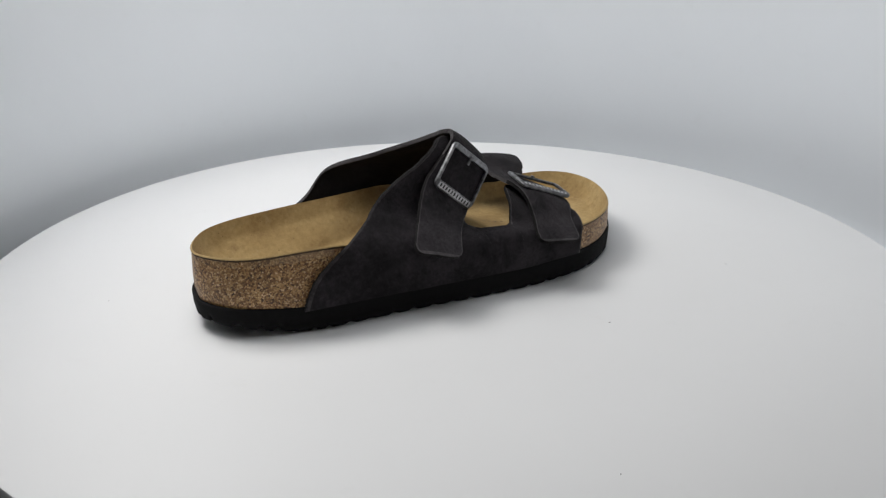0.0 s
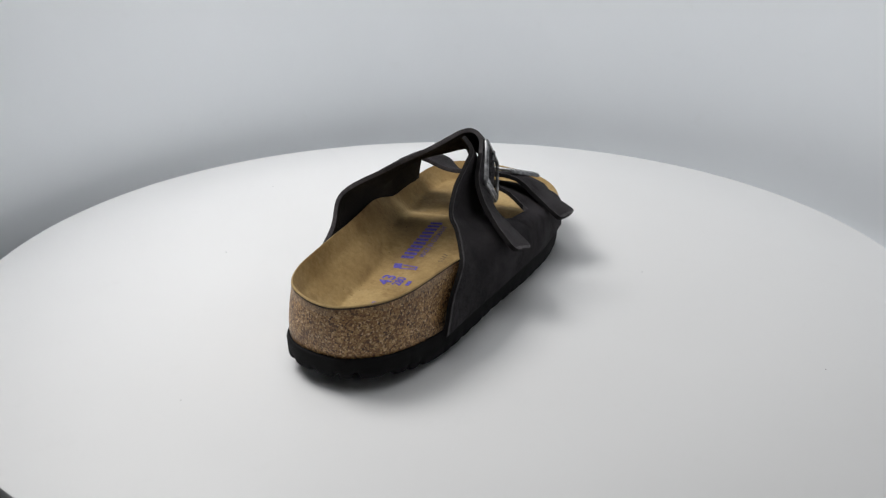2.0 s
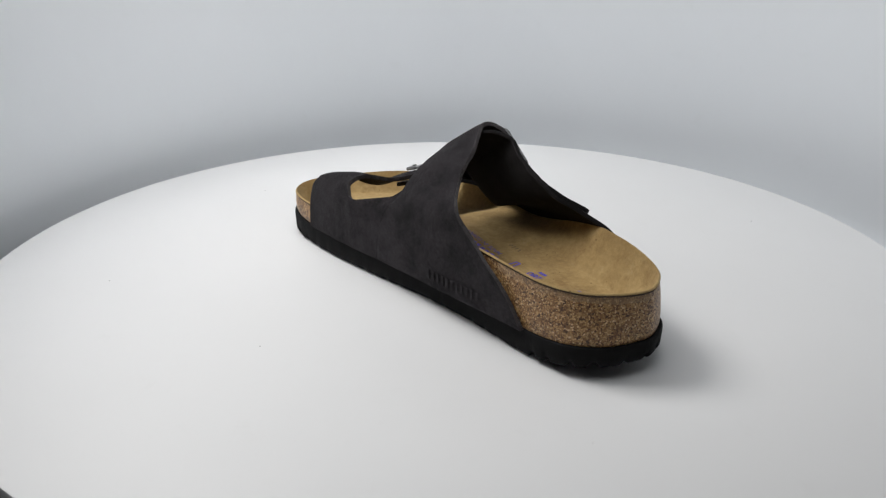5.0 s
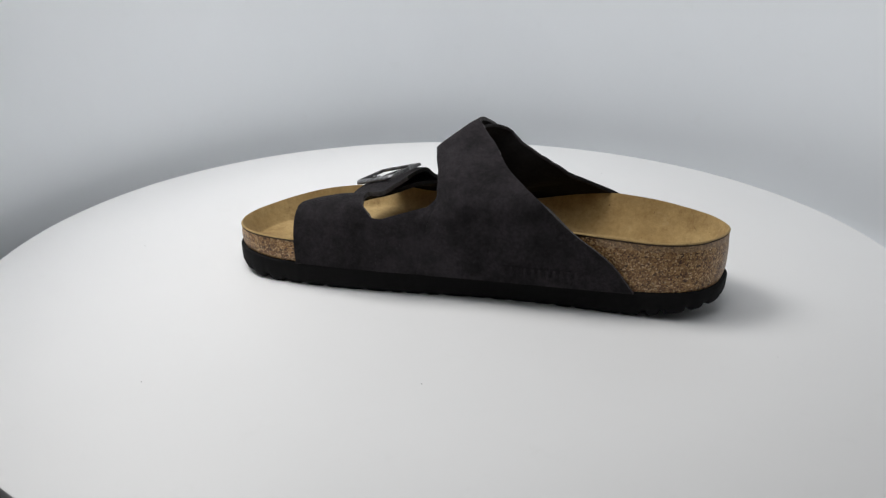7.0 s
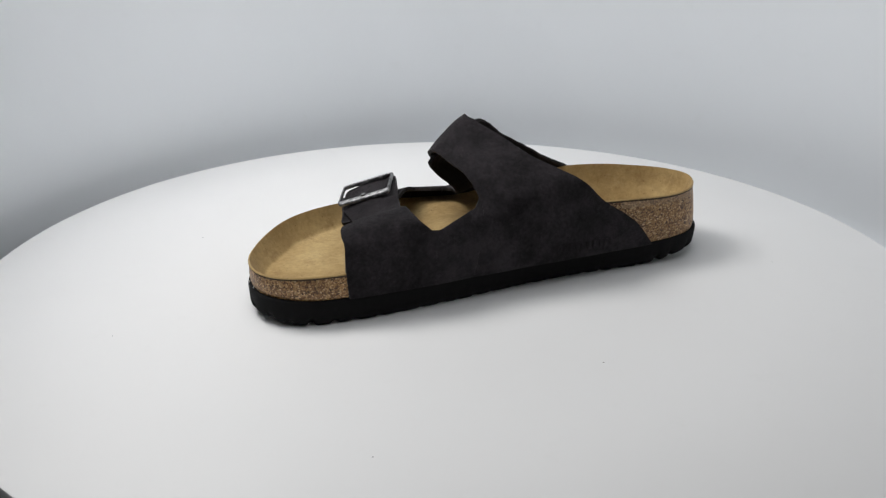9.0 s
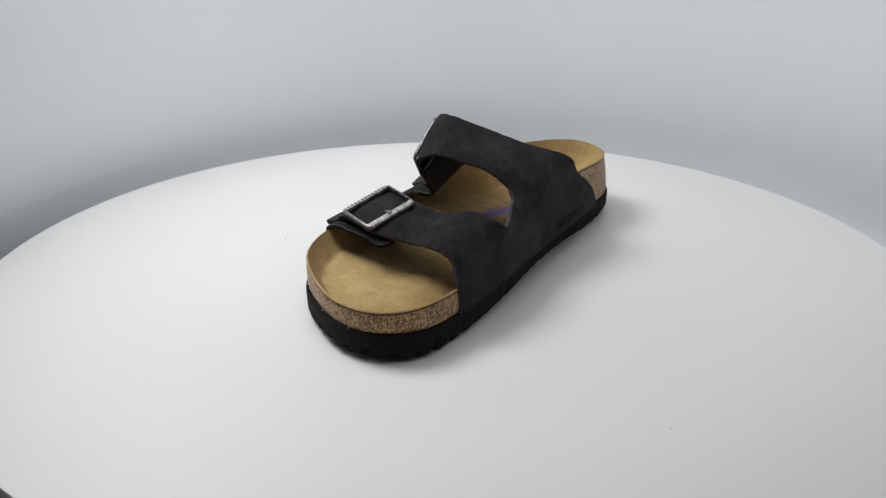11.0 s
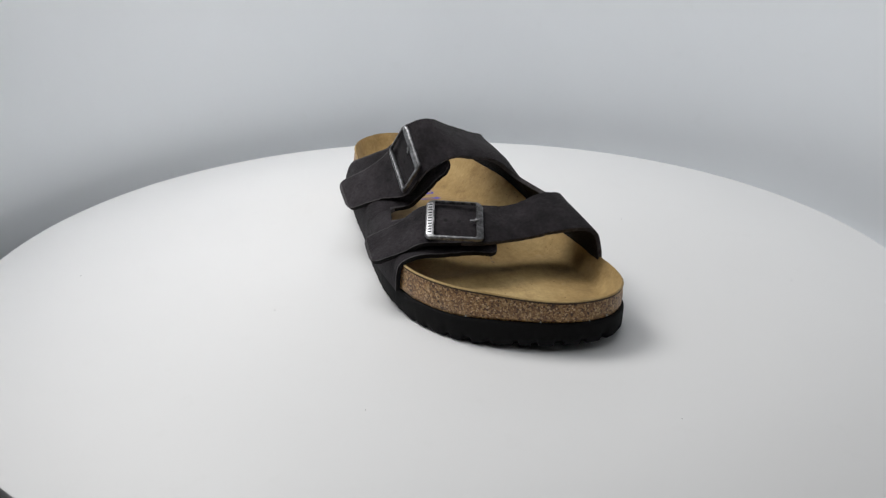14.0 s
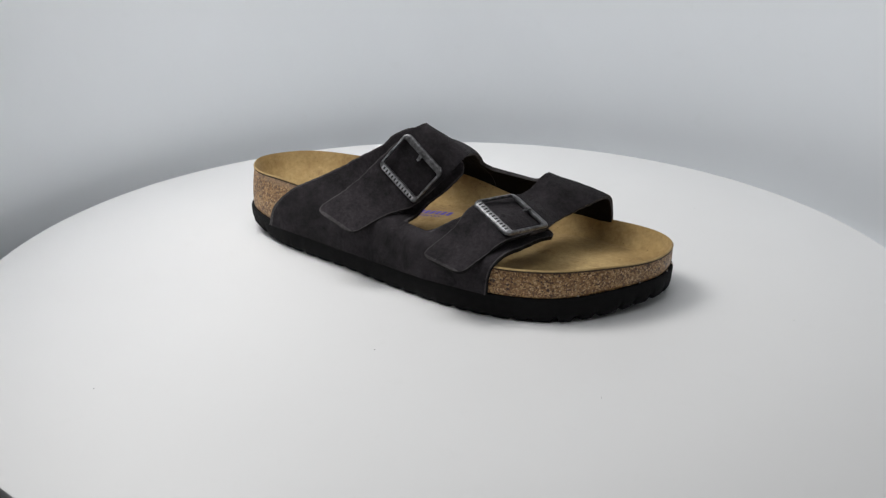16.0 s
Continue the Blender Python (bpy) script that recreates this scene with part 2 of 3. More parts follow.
# ---- sandal; all guide points in millimetres: x towards the toe, y towards the inner side, z up ----
OUTLINE = [(-165.5, 2), (-160.5, 15.5), (-149, 28.8), (-130, 36.2), (-104, 38), (-70, 39), (-30, 43.5), (15, 52), (55, 58), (85, 60), (105, 58.5), (118, 53.5), (127, 44), (130.5, 31),
           (129, 16), (123, 1), (114, -14), (104, -27), (94, -36.5), (80, -45), (62, -51), (30, -54), (-10, -51), (-50, -45), (-95, -38), (-130, -31.5), (-151, -22.5), (-163, -9)]
RIM_LINE = [Vector((q[0], q[1], 0)) for q in catmull([(x, y, 0) for x, y in OUTLINE], True, 8)]


def rim_z(x, y):
    inner = smooth(8, 28, y)
    return 29.4 + (16.1 + 1.6 * inner * smooth(-140, -70, x)) * (1 - smooth(-105 + 9 * smooth(10, -25, y) + 68 * inner, 40 - 48 * smooth(10, -25, y) + 6 * inner, x)) + 2.2 * smooth(5, 50, x) * smooth(15, -30, y) + 1.7 * smooth(-150, -112, x) * (1 - smooth(-100, -74, x)) * smooth(0, -25, y)


def flare(x, y):
    """How far the heel's wall spreads towards the ground."""
    return 2.8 * smooth(-40, -110, x) * smooth(5, -25, y) + 3.2 * smooth(-118, -150, x) * smooth(2, 22, y) - 0.6 * smooth(-146, -165, x) - 0.6 * smooth(100, 126, x)


def sole_lift(x):
    """How far the sole curls up from the table at toe and heel."""
    return 3.8 * smooth(88, 131, x) ** 1.6 + 7.2 * smooth(-105, -165, x) ** 1.2


def seat_z(x):
    """Joint between cork and rubber."""
    return 14.8 + 1.8 * smooth(90, 128, x) + 3.2 * smooth(-105, -160, x)


def side_y(x):
    """Inner and outer side of the outline at x."""
    lo, hi = 0.0, 0.0
    n = len(RIM_LINE)
    for i in range(n):
        a, b = RIM_LINE[i], RIM_LINE[(i + 1) % n]
        if (a.x - x) * (b.x - x) <= 0 and a.x != b.x:
            y = a.y + (b.y - a.y) * (x - a.x) / (b.x - a.x)
            lo, hi = min(lo, y), max(hi, y)
    return lo, hi


def bed_z(x, y):
    """Height of the footbed's floor."""
    z = 22.3 + 5.7 * smooth(-85, -10, x) - 10.5 * smooth(0, 45, x)
    z += 3.0 * math.exp(-((x - 2) / 22) ** 2 - ((y - 4) / 18) ** 2)          # pad behind the ball
    z += 1.8 * math.exp(-((x - 60) / 7) ** 2) * (1 - smooth(25, 48, y))      # toe ridge
    z += 6.0 * math.exp(-((x + 45) / 38) ** 2) * smooth(12, 40, y)            # inner arch
    z += 2.5 * math.exp(-((x + 45) / 45) ** 2) * smooth(-14, -38, y)
    return z + 0.5 * noise.noise(Vector((x, y, 0)) * 0.06)


def shifted(q, out):
    """A point of the outline moved outwards."""
    n = len(RIM_LINE)
    t = RIM_LINE[(q + 1) % n] - RIM_LINE[(q - 1) % n]
    nrm = Vector((t.y, -t.x, 0)).normalized()
    c = RIM_LINE[q] + nrm * out
    return c if nrm.dot(RIM_LINE[q] - Vector((-20, 3, 0))) >= 0 else RIM_LINE[q] - nrm * out


def spine(x, y):
    sx = min(88, max(-128, x))
    lo, hi = side_y(sx)
    return Vector((sx, (lo + hi) / 2, 0))


def build_cork(parent):
    bm = bmesh.new()
    n, rows = len(RIM_LINE), []
    for out, f in ((-3, 0.0), (-0.6, 0.0), (0.1, 0.12), (0.5, 0.35), (0.45, 0.6), (0.1, 0.85), (-0.2, 0.97), (-0.4, 1.0), (-0.7, 0.97)):
        row = []
        for i in range(n):
            q = shifted(i, out + (1 - f) * flare(*RIM_LINE[i].xy))
            lo, hi = seat_z(q.x), rim_z(q.x, q.y) - 1.0
            w = 0.25 * noise.noise(Vector((q.x, q.y, f * 30)) * 0.3)
            g = f + (0.05 * noise.noise(Vector((q.x, q.y, 5)) * 0.16) + 0.03 * noise.noise(Vector((q.x, q.y, 9)) * 0.5) if 0.7 < f < 0.9 else 0)
            row.append(bm.verts.new(Vector((q.x, q.y + w, lo + (hi - lo) * g)) * MM))
        rows.append(row)
    rows.append([bm.verts.new(v.co - Vector((0, 0, 2.0 * MM))) for v in rows[-1]])
    grid_faces(bm, rows, True)
    for f in bm.faces:
        c = f.calc_center_median() / MM
        top = (c.z - seat_z(c.x)) / (rim_z(c.x, c.y) - 1 - seat_z(c.x))
        if top > 0.9 and c.x < -98:
            f.material_index = 1
    bm.faces.new(rows[0])
    bmesh.ops.recalc_face_normals(bm, faces=bm.faces)
    return part("cork_body", bm, [CORK, CORK_GLAZED], parent, "speckled brown varnished cork body", 50)


def build_footbed(parent):
    bm = bmesh.new()
    n, rows = len(RIM_LINE), []
    for out, dz in ((-0.3, -1.9), (0.15, -1.4), (0.35, -0.6), (0.0, -0.1), (-0.6, 0.15)):   # rolled lip of the lining
        row = []
        for i in range(n):
            q = shifted(i, out)
            row.append(bm.verts.new(Vector((q.x, q.y, rim_z(q.x, q.y) + dz)) * MM))
        rows.append(row)
    rings = 34
    for k in range(rings):
        r = ((k + 0.6) / rings) ** 1.25
        row = []
        for i in range(n):
            q = shifted(i, -0.6)
            s = spine(q.x, q.y)
            c = q.lerp(s, r * 0.985)
            depth_mm = (c - q).length
            wall = 12.5 - 4.0 * smooth(0, 60, q.x) + 6.5 * smooth(0, 25, q.y) * (1 - smooth(-75, -5, q.x))
            lip = 0.22 * (1 - smooth(-60, 0, q.x)) + 0.25 * smooth(20, 70, q.x)      # steep drop just inside the rim
            g = (1 - lip) * max(0.0, 1 - depth_mm / wall) + lip * max(0.0, 1 - depth_mm / 5.0) ** 1.3
            z = bed_z(c.x, c.y) * (1 - g) + (rim_z(q.x, q.y) + 0.1) * g
            row.append(bm.verts.new(Vector((c.x, c.y, z)) * MM))
        rows.append(row)
    grid_faces(bm, rows[:3], True, mat=1)
    grid_faces(bm, rows[2:], True)
    cap = bm.faces.new(rows[-1])
    bmesh.ops.recalc_face_normals(bm, faces=bm.faces)
    bmesh.ops.triangulate(bm, faces=[cap])
    tree = BVHTree.FromBMesh(bm)
    return part("footbed", bm, [FOOTBED, LINER_EDGE], parent, "tan suede-lined contoured footbed", 70), tree


def build_glue_flecks(parent):
    """Crumbs of dried white glue along the seam at the toe."""
    rng = random.Random(8)
    for i in range(len(RIM_LINE)):
        q = shifted(i, 0.45)
        if q.x < 96 or not -36 < q.y < 42 or rng.random() > 0.2:
            continue
        bm = bmesh.new()
        bmesh.ops.create_icosphere(bm, subdivisions=1, radius=rng.uniform(0.25, 0.5) * MM)
        for v in bm.verts:
            v.co.z *= 1.5
            v.co += Vector((rng.uniform(-1, 1), rng.uniform(-1, 1), rng.uniform(-1, 1))) * 0.12 * MM
        bmesh.ops.translate(bm, verts=bm.verts, vec=Vector((q.x, q.y, seat_z(q.x) + rng.uniform(0.8, 2.6))) * MM)
        part("glue_fleck", bm, GLUE, parent, "dried white glue crumb")


def along(t, out):
    """A point of the outline, moved outwards, at a place between two of its steps."""
    n = len(RIM_LINE)
    i = int(t) % n
    a, b = (shifted(k % n, out) for k in (i, i + 1))
    return a.lerp(b, t - int(t))


ARC = [0.0]
for _a, _b in zip(RIM_LINE, RIM_LINE[1:] + RIM_LINE[:1]):
    ARC.append(ARC[-1] + (_b - _a).length)


def tread_wave(t):
    """1 in the grooves of the tread, 0 on its blocks."""
    i = int(t) % len(RIM_LINE)
    s = ARC[i] + (ARC[i + 1] - ARC[i]) * (t - int(t))
    x = RIM_LINE[i].x
    ends = 0.38 - 0.18 * smooth(0, 20, RIM_LINE[i].y)
    ends += (1 - ends) * max(smooth(70, 105, x), smooth(-105, -135, x))
    turns = round(ARC[-1] / 12.5)
    p = (s / ARC[-1] * turns + 0.5 * noise.noise(Vector((s * 0.06, 3.1, 0)))) % 1.0
    return smooth(0.5, 0.66, p) * (1 - smooth(0.78, 0.96, p)) * (0.75 + 0.8 * noise.noise(Vector((s * 0.045, 8.0, 0)))) * ends


def build_sole(parent):
    bm = bmesh.new()
    n, fine = len(RIM_LINE), 4
    rows = []
    for out, level, groove in ((-24, 0.6, 0.0), (-5, 0.0, 0.0), (-1.6, 0.0, 1.0), (-0.5, 0.9, 1.0), (0.3, 2.4, 0.8), (0.5, 4.4, 0.35), (0.6, 8.0, 0.0), (0.8, 11.6, 0.0), (0.5, 12.9, 0.0), (0.0, 13.25, 0.0), (-3.0, 13.25, 0.0)):
        row = []
        for i in range(n * fine):
            t = i / fine
            base = along(t, 0)
            w = tread_wave(t) * groove
            q = along(t, out - 1.3 * w + (flare(base.x, base.y) + 0.9 * smooth(-135, -160, base.x) + 1.1 * smooth(84, 112, base.x) + 0.25 * noise.noise(base * 0.15) if out > -4 else 0))
            lift = sole_lift(q.x)
            lo, hi = lift, seat_z(q.x) + 0.1
            z = lo + (hi - lo) * level / 13.25 + 2.7 * w * (1 - level / 9) * (level < 9)
            row.append(bm.verts.new(Vector((q.x, q.y, z)) * MM))
        rows.append(row)
    grid_faces(bm, rows, True)
    bm.faces.new(rows[0])
    bm.faces.new(rows[-1])
    bmesh.ops.recalc_face_normals(bm, faces=bm.faces)
    return part("outsole", bm, RUBBER, parent, "black rubber outsole with a notched tread edge", 50)


SUB = 8      # rows between two guide rows
COLS = 20


def band(rows, bulge, cols=COLS, tip=0.0, side=1, skew=False):
    """A sheet between two edge lines: guide rows of (rear point, front point). tip: radius of its rounded end corners."""
    a, b = catmull([r[0] for r in rows], per=SUB * 3), catmull([r[1] for r in rows], per=SUB * 3)
    last = (len(rows) - 2) * SUB * 3
    keep = [j for j in range(len(a)) if j % 3 == 0 or (tip and j > last)]
    a, b = [a[j] for j in keep], [b[j] for j in keep]
    out = []
    length = [0.0]
    mids = [(p + q) / 2 for p, q in zip(a, b)]
    for m0, m1 in zip(mids, mids[1:]):
        length.append(length[-1] + (m1 - m0).length)
    for j, (p, q) in enumerate(zip(a, b)):
        if tip:
            left = length[-1] - length[j]
            if left < tip:
                ins = tip - math.sqrt(max(0, tip * tip - (tip - left) ** 2))
                w = (q - p).normalized()
                p, q = p + w * ins, q - w * ins
        j0, j1 = max(0, j - 1), min(len(a) - 1, j + 1)
        nrm = (b[j] - a[j]).cross(mids[j1] - mids[j0]).normalized() * side
        k = keep[j] / (SUB * 3)
        bb = bulge[min(int(k), len(bulge) - 1)] * (1 - k % 1) + bulge[min(int(k) + 1, len(bulge) - 1)] * (k % 1)
        if k > 3.3:      # slightly ragged cut edges
            w = (q - p).normalized()
            p, q = p + w * 0.5 * noise.noise(p * 0.6), q + w * 0.5 * noise.noise(q * 0.6)
        row = []
        for i in range(cols + 1):
            u = {1: 0.022, cols - 1: 0.978}.get(i, i / cols)
            c = p.lerp(q, u) + nrm * bb * (6.75 * u * u * (1 - u) if skew and k < 6 else 1 - (2 * u - 1) ** 2)
            c += nrm * (0.45 * noise.noise(c * 0.07) + 0.12 * noise.noise(c * 0.4))
            row.append(c)
        out.append(row)
    return out


def sheet(name, bands, flip, thick, parent, label, flaps=False):
    """Joins bands that share edges into one leather sheet with thickness and a paler cut edge."""
    bm = bmesh.new()
    for n, rows in enumerate(bands):
        vs = [[bm.verts.new(c * MM) for c in row] for row in rows]
        grid_faces(bm, vs, flip=flip)
        if n < 2:
            mine = {v for row in vs for v in row}
            inside = {v for row in vs for v in row[1:-1]}
            joint = {row[-1 if n == 0 else 0] for row in vs[:3 * SUB + 1]}      # here the panel goes on below the opening
            if flaps:      # on this piece only the loose ends have gone pale along the edge
                joint |= {v for row in vs[:60] for v in (row[0], row[-1])}
            loose = {v for row in vs[66:] for v in row} if flaps else set()       # end beyond the buckle, light on its upward tilt put into the colour
            tip = {v for row in vs[-2:] for v in row}
            for f in bm.faces:
                if f.verts[0] in mine:
                    free = [v for v in f.verts if v not in inside]
                    if (len(free) == 2 and not joint.issuperset(free)) or tip.intersection(f.verts):
                        f.material_index = 1
                    elif loose.intersection(f.verts):
                        f.material_index = 3
    bmesh.ops.remove_doubles(bm, verts=bm.verts, dist=0.00005)
    bmesh.ops.dissolve_degenerate(bm, edges=bm.edges, dist=0.00002)
    ob = part(name, bm, [UPPER, UPPER_EDGE, LINING, UPPER_LIT], parent, label, 60)
    s = ob.modifiers.new("thickness", "SOLIDIFY")
    s.thickness, s.offset, s.material_offset_rim, s.material_offset, s.use_even_offset = thick * MM, -1, 1, 2, False
    bv = ob.modifiers.new("soft_edge", "BEVEL")
    bv.width, bv.segments, bv.limit_method, bv.angle_limit, bv.material = 0.5 * MM, 2, "ANGLE", radians(55), 1
    return ob


INNER_REAR = [((-119.5, 40.5, 15.2), (5, 53.5, 14.6)), ((-105, 42.5, 33), (2, 54, 30)), ((-81.8, 43, 49.4), (-1, 51, 46)), ((-65, 44, 64.6), (-3, 42.5, 55.5)),
              ((-41, 24, 76), (1, 27, 67.5)), ((-28, 6, 84.5), (8, 9, 73.5)), ((-12.5, -11.5, 94), (12.7, -6, 76)), ((-17.5, -24.5, 89.8), (9.5, -22.3, 67)),
              ((-36.5, -28.8, 71.5), (-8.8, -29, 47.6)), ((-49, -41, 56), (-21, -42, 42.5)), ((-62.5, -60, 43), (-33, -61, 33.5))]
INNER_FRONT = [((29, 57.5, 14.6), (80, 62.5, 14.8)), ((29, 58.5, 28), (81.2, 61, 28)), ((29, 58.5, 40), (81.3, 59.5, 37)), ((30, 58.5, 46.6), (81, 56.5, 44.5)),
               ((38.5, 53.5, 55), (81, 48, 48.4)), ((41, 40, 57), (77, 33, 47)), ((40, 20, 51.8), (67, 17, 41.0)), ((36.8, 2.5, 52.6), (68.5, -7.5, 42.3)),
               ((30.6, -27, 54.3), (60.5, -38, 42.8)), ((28, -44, 45), (54, -50, 36.5)), ((19, -64, 33.5), (48, -67, 29.5))]
OUTER_REAR = [((-121, -42, 15.2), (-7, -53.8, 14.6)), ((-114, -42.5, 31), (-7, -53.5, 28)), ((-96, -41.3, 46), (-7.5, -49.5, 36.5)), ((-78, -32, 55.5), (-9, -39, 39.5)),
              ((-68, -25, 61.5), (-9.5, -27, 40)), ((-54, -22, 70), (-5, -21.5, 46.5)), ((-38, -22, 79), (4, -19, 54)), ((-28.5, -22.5, 87), (11, -15.5, 62)), ((-17, -12, 93), (15.5, -6.5, 69.5))]
OUTER_FRONT = [((14, -56, 14.6), (57.5, -55.5, 15)), ((14, -55.7, 28), (58.5, -55, 26)), ((13, -53, 36.5), (60.5, -52.5, 33)), ((12, -44.5, 39.5), (63, -43, 37)),
               ((23, -28, 46), (66, -28, 37.5)), ((33, -10, 47.5), (69, -11, 37)), ((42, 6, 46.5), (73, 1, 35.5))]


def gap_band(rear, front, levels, cols=20, fillet=2):
    """The stretch of side panel below the opening between two straps, with rounded corners."""
    a = catmull([r[1] for r in rear], per=SUB)[:levels * SUB + 1 + fillet]
    b = catmull([r[0] for r in front], per=SUB)[:levels * SUB + 1 + fillet]
    rows = [[p.lerp(q, i / cols) for i in range(cols + 1)] for p, q in zip(a, b)]
    edge = rows[levels * SUB]
    for row in rows[levels * SUB + 1:]:
        for i, base in enumerate(edge):
            u = min(i, cols - i) / cols
            row[i] = base.lerp(row[i], max(0.0, 1 - u / 0.16) ** 2)
    return rows


def build_upper(parent):
    inner = sheet("inner_strap_panel", [band(INNER_REAR, [0, 0, 0.4, 2.2, 2.8, 2, 0.8, 1.8, 1.8, 0.6, 0.5], tip=6, side=-1, skew=True), band(INNER_FRONT, [0, 0, 0.3, 1, 1.6, 1.4, 1.2, 1.7, 1.7, 0.6, 0.4], tip=6, side=-1, skew=True), gap_band(INNER_REAR, INNER_FRONT, 3)],
                  True, 2.6, parent, "charcoal suede inner panel with two straps", True)
    outer = sheet("outer_strap_panel", [band(OUTER_REAR, [0, 0, 0, 0.5, 0.5, 0.5, 0.3, 0, 0], tip=8), band(OUTER_FRONT, [0, 0, 0, 0, 0, 0, 0], tip=8), gap_band(OUTER_REAR, OUTER_FRONT, 3)],
                  False, 2.4, parent, "charcoal suede outer panel under the buckles")
    return inner, outer


def build_buckle(parent, corners, label):
    """A pewter frame on a strap. corners: rear outer, rear inner, front inner, front outer; outer is the wide lettered bar."""
    ra, rb, fb, fa = (Vector(c) * MM for c in corners)
    centre = (ra + rb + fb + fa) / 4
    ex = ((fa - ra) + (fb - rb)).normalized()            # along the bars, towards the toe
    ey = ((rb - ra) + (fb - fa))
    ey = (ey - ex * ey.dot(ex)).normalized()             # from the outer bar to the inner one
    ez = ex.cross(ey)
    half_x = ((fa - ra).length + (fb - rb).length) / 4 * 1.04
    half_y = ((rb - ra).length + (fb - fa).length) / 4 * 1.04
    m = Matrix((ex, ey, ez)).transposed().to_4x4()
    m.translation = centre + ez * 1.0 * MM
    frame_ob = new("buckle")
    frame_ob.parent = parent
    frame_ob.matrix_local = m
    tagged(frame_ob, label)

    def rounded(hx, hy, r, z, steps=5):
        pts = []
        for cx, cy, a0 in ((hx - r, hy - r, 0), (-hx + r, hy - r, 90), (-hx + r, -hy + r, 180), (hx - r, -hy + r, 270)):
            for k in range(steps + 1):
                a = radians(a0 + 90 * k / steps)
                pts.append(Vector((cx + r * math.cos(a), cy + r * math.sin(a), z)))
        return pts

    w_in, w_out, w_side = 4.0 * MM, 5.0 * MM, 1.8 * MM
    bm = bmesh.new()
    loops = []
    arch = lambda v: Vector((v.x * (0.97 + 0.045 * (1 - (v.y / half_y) ** 2)), v.y, v.z + 1.7 * MM * (1 - (v.y / half_y) ** 2)))
    hole_cy = (w_out - w_in) / 2
    hx, hy = half_x - w_side, half_y - (w_in + w_out) / 2
    h = 2.1 * MM
    for kind, grow, z in (("o", -0.3, 0.0), ("o", 0.0, 0.6 * MM), ("o", 0.0, h * 0.6), ("o", -0.35, h * 0.9), ("o", -0.75, h), ("i", 0.25, h), ("i", 0.0, h * 0.7), ("i", 0.0, 0.6 * MM), ("i", 0.3, 0.0)):
        if kind == "o":
            pts = rounded(half_x + grow * MM * 0.6, half_y + grow * MM, 3.4 * MM, z)
        else:
            pts = [q + Vector((0, hole_cy, 0)) for q in rounded(hx + grow * MM, hy + grow * MM, 1.4 * MM, z)]
        loops.append([bm.verts.new(arch(q)) for q in pts])
    grid_faces(bm, loops + [loops[0]], True)
    bmesh.ops.recalc_face_normals(bm, faces=bm.faces)
    part("frame", bm, PEWTER, frame_ob, "worn antique pewter frame", 35)
    # plain dark sunk bars in place of the maker's lettering
    y0 = -half_y + w_out * 0.5
    top = h + arch(Vector((0, y0, 0))).z
    tilt = math.atan(2 * 1.7 * MM * -y0 / half_y ** 2)
    # added sheet: the lettered bar's reflected light put into a brighter colour
    bm = bmesh.new()
    box(bm, (0, 0, 0), half_x * 1.66, w_out * 0.64, 0.3 * MM, m=Matrix.Translation((0, y0, top - 0.1 * MM)) @ Matrix.Rotation(tilt, 4, "X"), bevel=0.08 * MM)
    part("shine_sheet", bm, SHINE_PEWTER, frame_ob, "added brighter pewter sheet for the bar's shine")
    for k in range(11):
        bm = bmesh.new()
        box(bm, (0, 0, 0), half_x * 0.062, w_out * 0.46, 0.24 * MM, m=Matrix.Translation(((k - 5) * half_x * 0.145, y0, top)) @ Matrix.Rotation(tilt, 4, "X"))
        part("mark_bar", bm, DARK_METAL, frame_ob, "dark engraved bar")
    # prong
    bm = bmesh.new()
    box(bm, (0, half_y - w_in - 1.0 * MM, h * 0.75 + 0.5 * MM), 1.9 * MM, 5.2 * MM, 1.3 * MM, bevel=0.4 * MM)
    box(bm, (0, half_y - w_in + 0.6 * MM, h + 1.0 * MM), 2.4 * MM, 2.6 * MM, 1.0 * MM, bevel=0.3 * MM)
    part("prong", bm, PEWTER, frame_ob, "short pewter prong")
    return m


def strap_holes(parent, m, spots):
    """Dark discs as the shade in the strap's punched holes under a buckle; spots in the buckle's own plane, in mm."""
    strap = BVHTree.FromPolygons([v.co for v in parent.data.vertices], [p.vertices for p in parent.data.polygons])
    down = m.to_3x3() @ Vector((0, 0, -1))
    for x, y in spots:
        hit, nrm = strap.ray_cast(m @ Vector((x * MM, y * MM, 20 * MM)), down)[:2]
        if hit is None:
            continue
        turn = (nrm if nrm.dot(down) < 0 else -nrm).to_track_quat("Z", "Y").to_matrix().to_4x4()
        bm = bmesh.new()
        bmesh.ops.create_cone(bm, cap_ends=True, segments=14, radius1=1.35 * MM, radius2=1.2 * MM, depth=0.5 * MM, matrix=Matrix.Translation(hit) @ turn)
        part("strap_hole", bm, HOLE_SHADE, parent, "small dark disc as the shade in a punched hole")


def text_mesh(body, size):
    """Outline letters of the built-in font as a mesh, in metres."""
    cu = bpy.data.curves.new("letters", "FONT")
    cu.body, cu.size, cu.offset, cu.align_x, cu.align_y = body, size, size * 0.022, "CENTER", "CENTER"
    tmp = bpy.data.objects.new("letters", cu)
    scene.collection.objects.link(tmp)
    me = bpy.data.meshes.new_from_object(tmp.evaluated_get(bpy.context.evaluated_depsgraph_get()))
    bm = bmesh.new()
    bm.from_mesh(me)
    bpy.data.objects.remove(tmp)
    bpy.data.meshes.remove(me)
    bpy.data.curves.remove(cu)
    return bm


